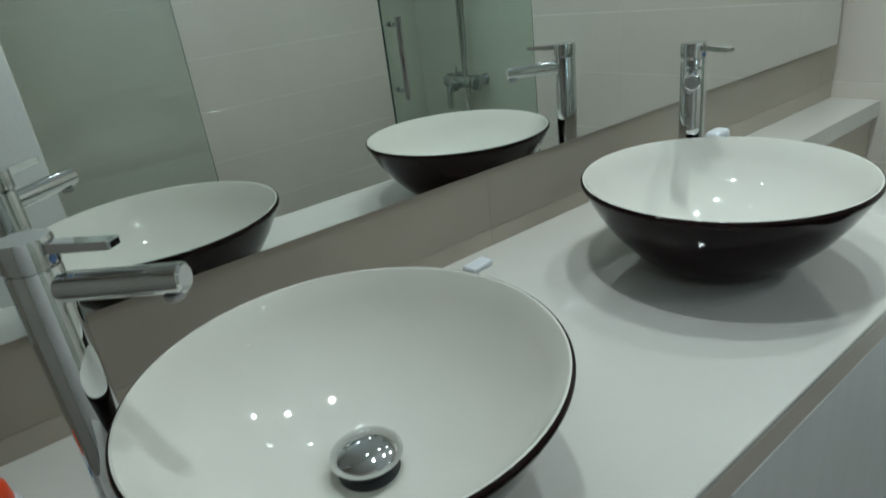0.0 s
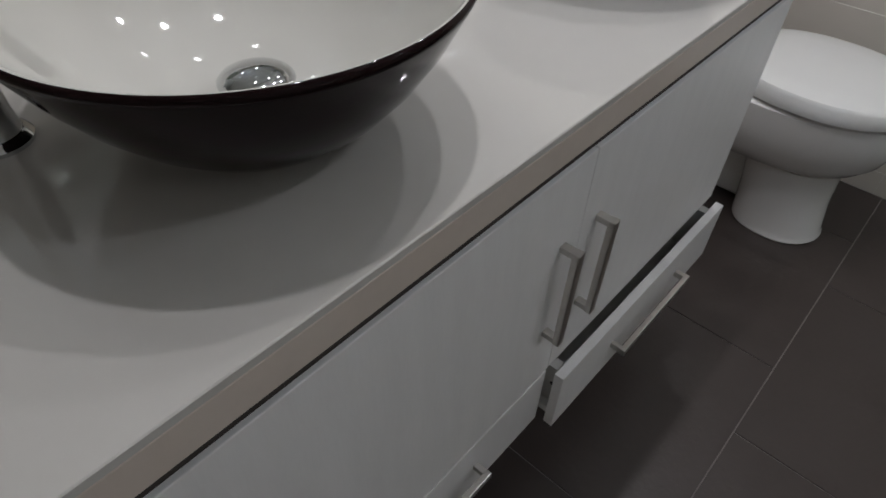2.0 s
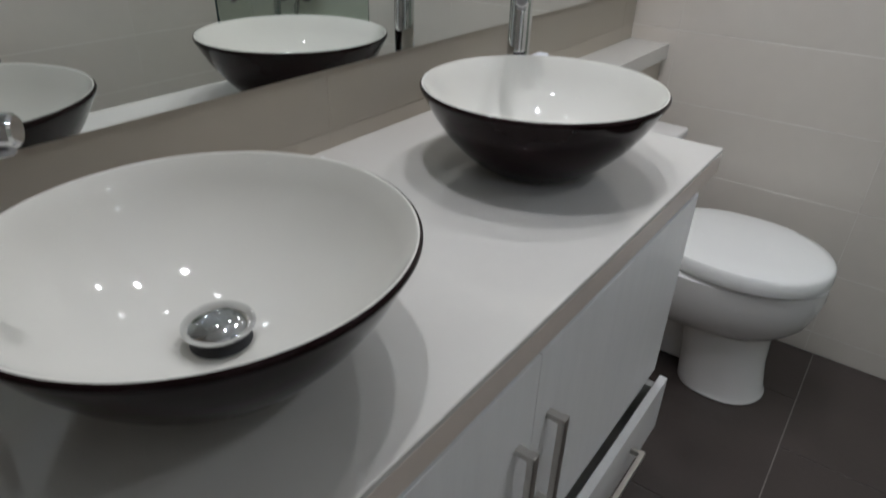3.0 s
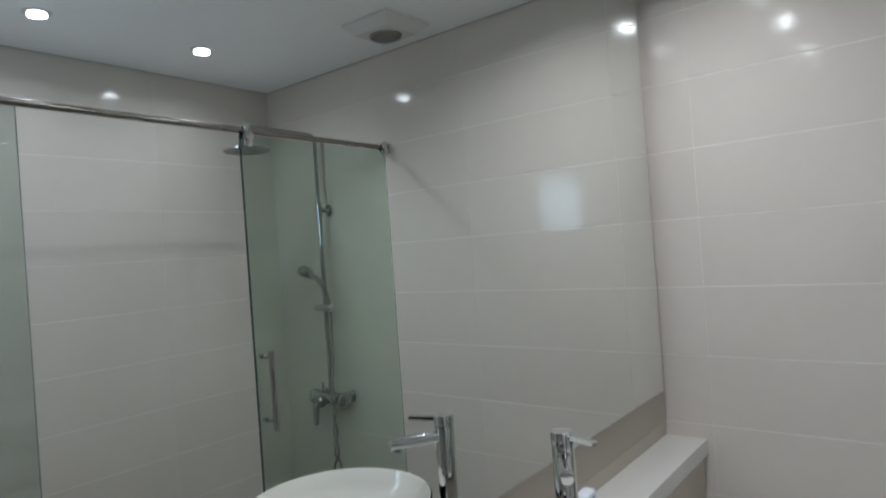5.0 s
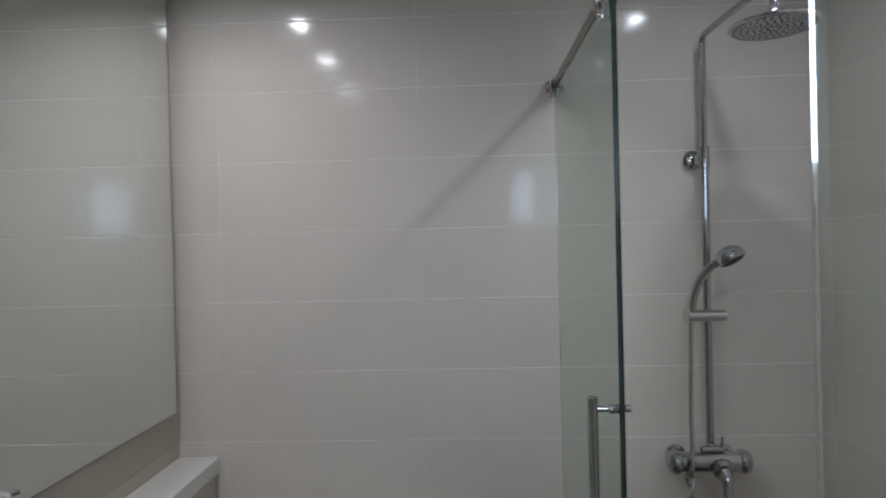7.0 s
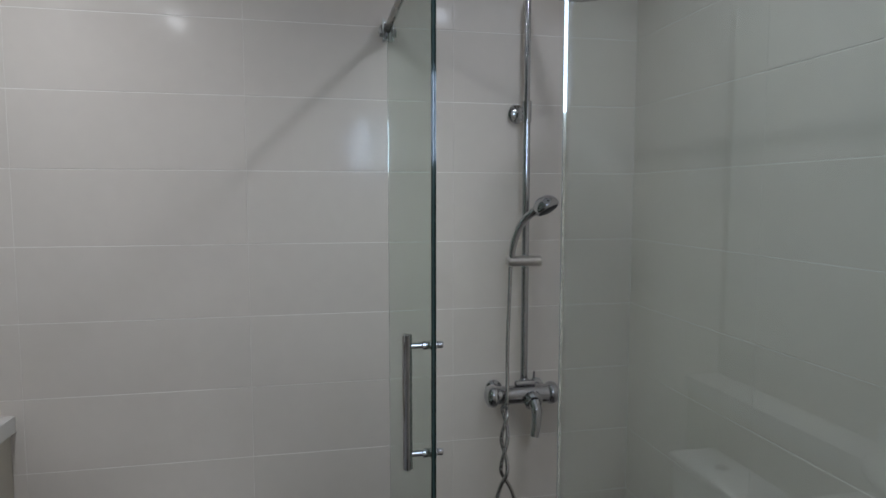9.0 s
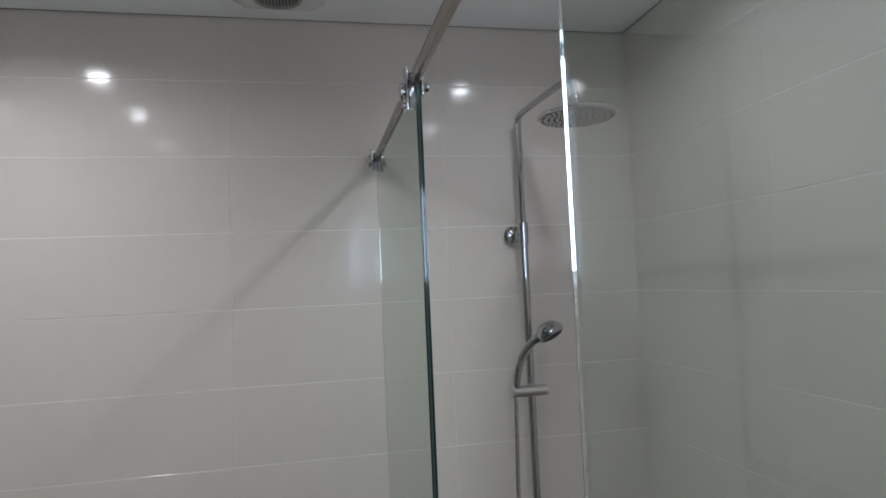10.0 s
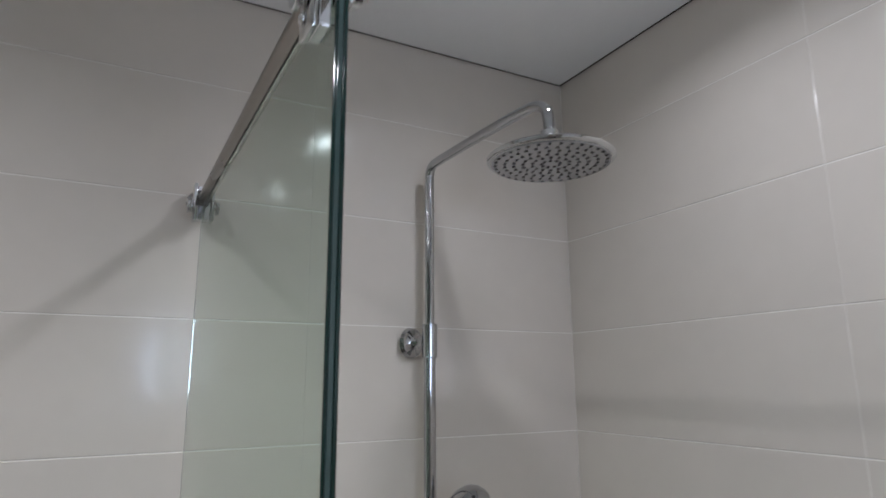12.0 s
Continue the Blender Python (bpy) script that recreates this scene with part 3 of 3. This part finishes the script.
part("sleeve", rod(bmesh.new(), (CX, CY, 1.775), (CX, CY, 1.842), 0.0150, 0.0015), M_SHADECHROME, column, "", True)
bracket = part("wall_bracket", lathe(bmesh.new(), [(0, 0), (0.028, 0), (0.031, 0.004), (0.028, 0.013), (0.015, 0.018), (0.0105, 0.025), (0.0105, 0.046), (0, 0.046)], 36, along((-0.001, CY + 0.022, 1.806), (CX, CY + 0.004, 1.806))), M_SHADECHROME, column, "", True)
# overhead rose
RX, RY, RZ = CX - 0.356, CY - 0.037, 2.072
rose = part("overhead_rose", lathe(bmesh.new(), [(0, -0.0005), (0.098, -0.0005), (0.102, 0.002), (0.1025, 0.006), (0.098, 0.0095), (0.07, 0.0135), (0.04, 0.0185), (0.026, 0.022), (0.0245, 0.036), (0.0215, 0.040), (0.0150, 0.043), (0.0145, 0.052), (0, 0.052)], 64, Matrix.Translation((RX, RY, RZ))), M_CHROME, column, "", True)
part("spray_face", lathe(bmesh.new(), [(0, -0.0025), (0.095, -0.0025), (0.0965, -0.0008), (0, -0.0008)], 64, Matrix.Translation((RX, RY, RZ))), M_FACE, rose, "grey spray plate", True)
bm = bmesh.new()
for ring in range(1, 7):
    r, count = ring * 0.0148, 4 + ring * 5
    for k in range(count):
        a = 2 * math.pi * k / count + ring * 0.35
        m = Matrix.Translation((RX + r * math.cos(a), RY + r * math.sin(a), RZ - 0.0046))
        lathe(bm, [(0, 0), (0.0022, 0.0003), (0.0027, 0.0022)], 6, m)
tagged(part("nozzles", bm, M_NOZZLE, rose, "dark rubber nozzles"), kind="stuff")
# slider and hand shower
part("slider", rod(bmesh.new(), (CX - 0.020, -1.551, 1.338), (CX - 0.020, -1.664, 1.338), 0.0170, 0.004, 32), M_SATIN, column, "satin slider clamp", True)
stem = smooth_path([(-0.073, -1.566, 1.345), (-0.076, -1.566, 1.372), (-0.082, -1.571, 1.405), (-0.091, -1.585, 1.447), (-0.104, -1.608, 1.482), (-0.118, -1.634, 1.502)], 8)
hand = part("hand_shower", sweep(bmesh.new(), stem, lambda t: 0.0100 + 0.003 * t, 20), M_SHADECHROME, column, "chrome hand shower", True)
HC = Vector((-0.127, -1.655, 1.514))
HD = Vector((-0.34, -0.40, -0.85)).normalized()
part("hand_rose", lathe(bmesh.new(), [(0, -0.030), (0.012, -0.029), (0.023, -0.025), (0.033, -0.017), (0.0395, -0.006), (0.0420, 0.003), (0.0415, 0.010), (0.0375, 0.0155), (0.0345, 0.0165), (0, 0.0165)], 40, along(HC, HC + HD)), M_SHADECHROME, hand, "", True)
part("hand_face", lathe(bmesh.new(), [(0, 0.0235), (0.016, 0.0230), (0.027, 0.0205), (0.0325, 0.018), (0.034, 0.0168), (0, 0.0168)], 40, along(HC, HC + HD)), M_NOZZLE, hand, "dark spray face", True)
# mixer
MX, MZ = -0.078, 0.907
mixer = part("mixer_body", rod(bmesh.new(), (MX, -1.515, MZ), (MX, -1.690, MZ), 0.0300, 0.004, 40), M_SHADECHROME, column, "", True)
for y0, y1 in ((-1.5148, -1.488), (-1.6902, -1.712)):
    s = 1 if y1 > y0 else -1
    part("end_cap", lathe(bmesh.new(), [(0, -0.006), (0.0265, -0.006), (0.0330, -0.001), (0.0360, 0.006), (0.0360, 0.016), (0.0325, 0.025), (0.024, 0.031), (0.013, 0.0355), (0, 0.037)], 36, along((MX, y0, MZ), (MX, y1, MZ))), M_SHADECHROME, mixer, "", True)
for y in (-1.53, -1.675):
    part("wall_union", lathe(bmesh.new(), [(0, 0), (0.029, 0), (0.028, 0.006), (0.018, 0.012), (0.018, 0.06), (0, 0.06)], 32, along((-0.001, y, MZ), (-1, y, MZ))), M_SHADECHROME, mixer, "", True)
part("riser_socket", lathe(bmesh.new(), [(0, 0), (0.019, 0), (0.019, 0.022), (0.0145, 0.03), (0, 0.03)], 32, along((-0.062, CY, 0.922), (CX, CY, 0.952))), M_SHADECHROME, mixer, "", True)
part("diverter", rod(bmesh.new(), (MX - 0.004, -1.578, MZ + 0.038), (MX - 0.004, -1.645, MZ + 0.038), 0.009, 0.002), M_SHADECHROME, mixer, "", True)
part("diverter_pin", rod(bmesh.new(), (MX - 0.004, -1.640, MZ + 0.044), (MX - 0.006, -1.641, MZ + 0.076), 0.0035, 0.001), M_SHADECHROME, mixer, "", True)
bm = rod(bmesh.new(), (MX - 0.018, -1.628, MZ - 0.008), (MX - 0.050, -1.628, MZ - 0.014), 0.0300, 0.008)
part("lever_hub", bm, M_SHADECHROME, mixer, "", True)
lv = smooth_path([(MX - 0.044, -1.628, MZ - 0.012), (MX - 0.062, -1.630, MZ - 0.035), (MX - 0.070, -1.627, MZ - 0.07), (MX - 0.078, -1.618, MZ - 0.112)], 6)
part("lever", sweep(bmesh.new(), lv, lambda t: 0.0200 - 0.007 * t, 16), M_SHADECHROME, mixer, "", True)
# hose: down from the hand shower, a twisted loop, and up into the mixer
pts = [Vector((-0.072, -1.562, 1.330)), Vector((-0.078, -1.557, 1.22)), Vector((-0.09, -1.549, 1.08)), Vector((-0.110, -1.543, 0.97)), Vector((-0.125, -1.538, 0.905))]
for i in range(1, 9):
    a = i * 0.9
    pts.append(Vector((-0.118 + 0.009 * math.sin(a), -1.533 + 0.010 * math.cos(a), 0.905 - i * 0.03)))
pts += [Vector((-0.11, -1.562, 0.60)), Vector((-0.11, -1.585, 0.50)), Vector((-0.11, -1.56, 0.42)), Vector((-0.11, -1.520, 0.40)), Vector((-0.11, -1.495, 0.45)), Vector((-0.11, -1.505, 0.55)), Vector((-0.11, -1.523, 0.62))]
for i in range(8, 0, -1):
    a = i * 0.9 + math.pi
    pts.append(Vector((-0.118 + 0.009 * math.sin(a), -1.533 + 0.010 * math.cos(a), 0.885 - i * 0.0275)))
pts += [Vector((-0.100, -1.545, 0.872)), Vector((MX, -1.555, 0.884))]
hose = smooth_path(pts, 14)
part("hose", sweep(bmesh.new(), hose, lambda t: 0.0064 + 0.0005 * math.sin(t * 1400), 12), M_HOSE, column, "ribbed steel hose", True)

# ---- ceiling fittings ----
first = None
for lx, ly in LAMP_SPOTS:
    if first is None:
        first = thing("downlight", "small round recessed ceiling downlight, lit", "ceiling light", (lx, ly, CEIL), group="ceiling downlights")
        part("trim_ring", lathe(bmesh.new(), [(0.0302, -0.001), (0.032, -0.005), (0.043, -0.004), (0.046, -0.0005), (0.0302, -0.0005)], 40), M_PLASTIC, first, "", True)
        part("lens", lathe(bmesh.new(), [(0, -0.002), (0.030, -0.002), (0.030, -0.0006), (0, -0.0006)], 36), M_LENS, first, "glowing lens", True)
    else:
        copy_thing(first, pose(lx, ly, CEIL))

vent = thing("exhaust_vent", "square white ceiling exhaust vent with a round dark grille", "vent", (-0.25, -0.92, CEIL))
bm = outline(bmesh.new(), [[(sx * h, sy * h, z) for sx, sy in ((-1, -1), (1, -1), (1, 1), (-1, 1))] for h, z in ((0.122, -0.0005), (0.122, -0.008), (0.114, -0.014), (0.085, -0.042), (0.080, -0.043))])
part("cover", bm, M_PLASTIC, vent)
# Flat dark disc, painting the shade of the opening behind the slats.
part("throat", lathe(bmesh.new(), [(0, -0.0432), (0.058, -0.0432), (0.06, -0.046), (0, -0.046)], 40), M_NOZZLE, vent, "flat dark disc standing in for the shaded throat", True)
part("grille_ring", lathe(bmesh.new(), [(0.055, -0.0462), (0.056, -0.052), (0.062, -0.052), (0.064, -0.0432)], 40), M_GREY, vent, "", True)
for k in range(-6, 7):
    y = k * 0.0085
    w = math.sqrt(max(0.0, 0.055 ** 2 - y * y))
    part("slat", boxed((-w, y - 0.0016, -0.052), (w, y + 0.0016, -0.0462)), M_GREY, vent)


# ---- tiles ----
def plate(size, depth=0.006, bevel=0.0006):
    """One tile, lying in its local xy plane, face up at z = 0."""
    w, h = size
    bm = bmesh.new()
    a = [bm.verts.new((sx * w / 2, sy * h / 2, -depth)) for sx, sy in ((-1, -1), (1, -1), (1, 1), (-1, 1))]
    b = [bm.verts.new((sx * w / 2, sy * h / 2, -bevel)) for sx, sy in ((-1, -1), (1, -1), (1, 1), (-1, 1))]
    c = [bm.verts.new((sx * (w / 2 - bevel), sy * (h / 2 - bevel), -0.00006)) for sx, sy in ((-1, -1), (1, -1), (1, 1), (-1, 1))]
    d = [bm.verts.new((sx * (w / 2 - 0.007), sy * (h / 2 - 0.007), 0)) for sx, sy in ((-1, -1), (1, -1), (1, 1), (-1, 1))]
    for lo, hi in ((a, b), (b, c), (c, d)):
        for k in range(4):
            bm.faces.new((lo[k], lo[(k + 1) % 4], hi[(k + 1) % 4], hi[k]))
    bm.faces.new(d)
    return bm


PLATES = {}


def lay(wall, m, us, vs, material, gap=0.0021, name="tile", side=0.0009):
    """Tiles between the cuts us and vs of a plane whose frame is m (z: out of the wall)."""
    for u0, u1 in zip(us, us[1:]):
        for v0, v1 in zip(vs, vs[1:]):
            size = (round(abs(u1 - u0) - side, 4), round(abs(v1 - v0) - gap, 4))
            key = (size, material.name)
            if key not in PLATES:
                bm = plate(size)
                me = bpy.data.meshes.new(name)
                bmesh.ops.recalc_face_normals(bm, faces=bm.faces)
                bm.to_mesh(me)
                bm.free()
                me.materials.append(material)
                PLATES[key] = me
            t = new(name, PLATES[key])
            t.parent = wall
            tilt = pose(0, 0, random.uniform(-0.0002, 0.0002), random.uniform(-0.10, 0.10), random.uniform(-0.06, 0.06), 0)
            t.matrix_basis = m @ Matrix.Translation(((u0 + u1) / 2, (v0 + v1) / 2, 0)) @ tilt


def cuts(a, b, start, step):
    out = [a]
    k = math.ceil((a - start) / step + 1e-6)
    while start + k * step < b - 0.004:
        if start + k * step > a + 0.004:
            out.append(start + k * step)
        k += 1
    return out + [b]


ROWS = cuts(0.0, CEIL + 0.03, 1.6187, 0.22)
# end wall: u runs along y
m = Matrix(((0, 0, -1, 0), (1, 0, 0, 0), (0, 1, 0, 0), (0, 0, 0, 1)))
lay(wall_end, m, cuts(BACK, WALL, -0.760, 0.632), ROWS, M_TILE)
# rear wall: u runs along -x
m = Matrix(((1, 0, 0, 0), (0, 0, 1, BACK), (0, 1, 0, 0), (0, 0, 0, 1)))
lay(wall_back, m, cuts(PART, 0.0, -0.625, 0.632), ROWS, M_TILE)
# wall under and beside the mirror
m = Matrix(((1, 0, 0, 0), (0, 0, -1, WALL), (0, 1, 0, 0), (0, 0, 0, 1)))
lay(wall_mirror, m, cuts(LEFT, 0.0, -0.72, 0.632), cuts(0.0, CEIL + 0.03, 1.6187, 0.22), M_TAUPE)
# shower side wall
m = Matrix(((0, 0, 1, PART + 0.004), (1, 0, 0, 0), (0, 1, 0, 0), (0, 0, 0, 1)))
lay(wall_side, m, cuts(BACK, GLASS - 0.012, -1.39, 0.632), [z for z in ROWS if z < 1.65], M_TILE)
# floor
m = Matrix(((1, 0, 0, 0), (0, 1, 0, 0), (0, 0, 1, 0), (0, 0, 0, 1)))
for k in range(5):
    y0, y1 = max(-1.99 + k * 0.6, BACK) if k else BACK, min(-1.39 + k * 0.6, WALL)
    if y1 - y0 > 0.02:
        lay(floor, m, cuts(LEFT, 0.0, -0.88 if k % 2 == 0 else -0.51, 0.6), [y0, y1], M_FLOOR, 0.003, side=0.003)
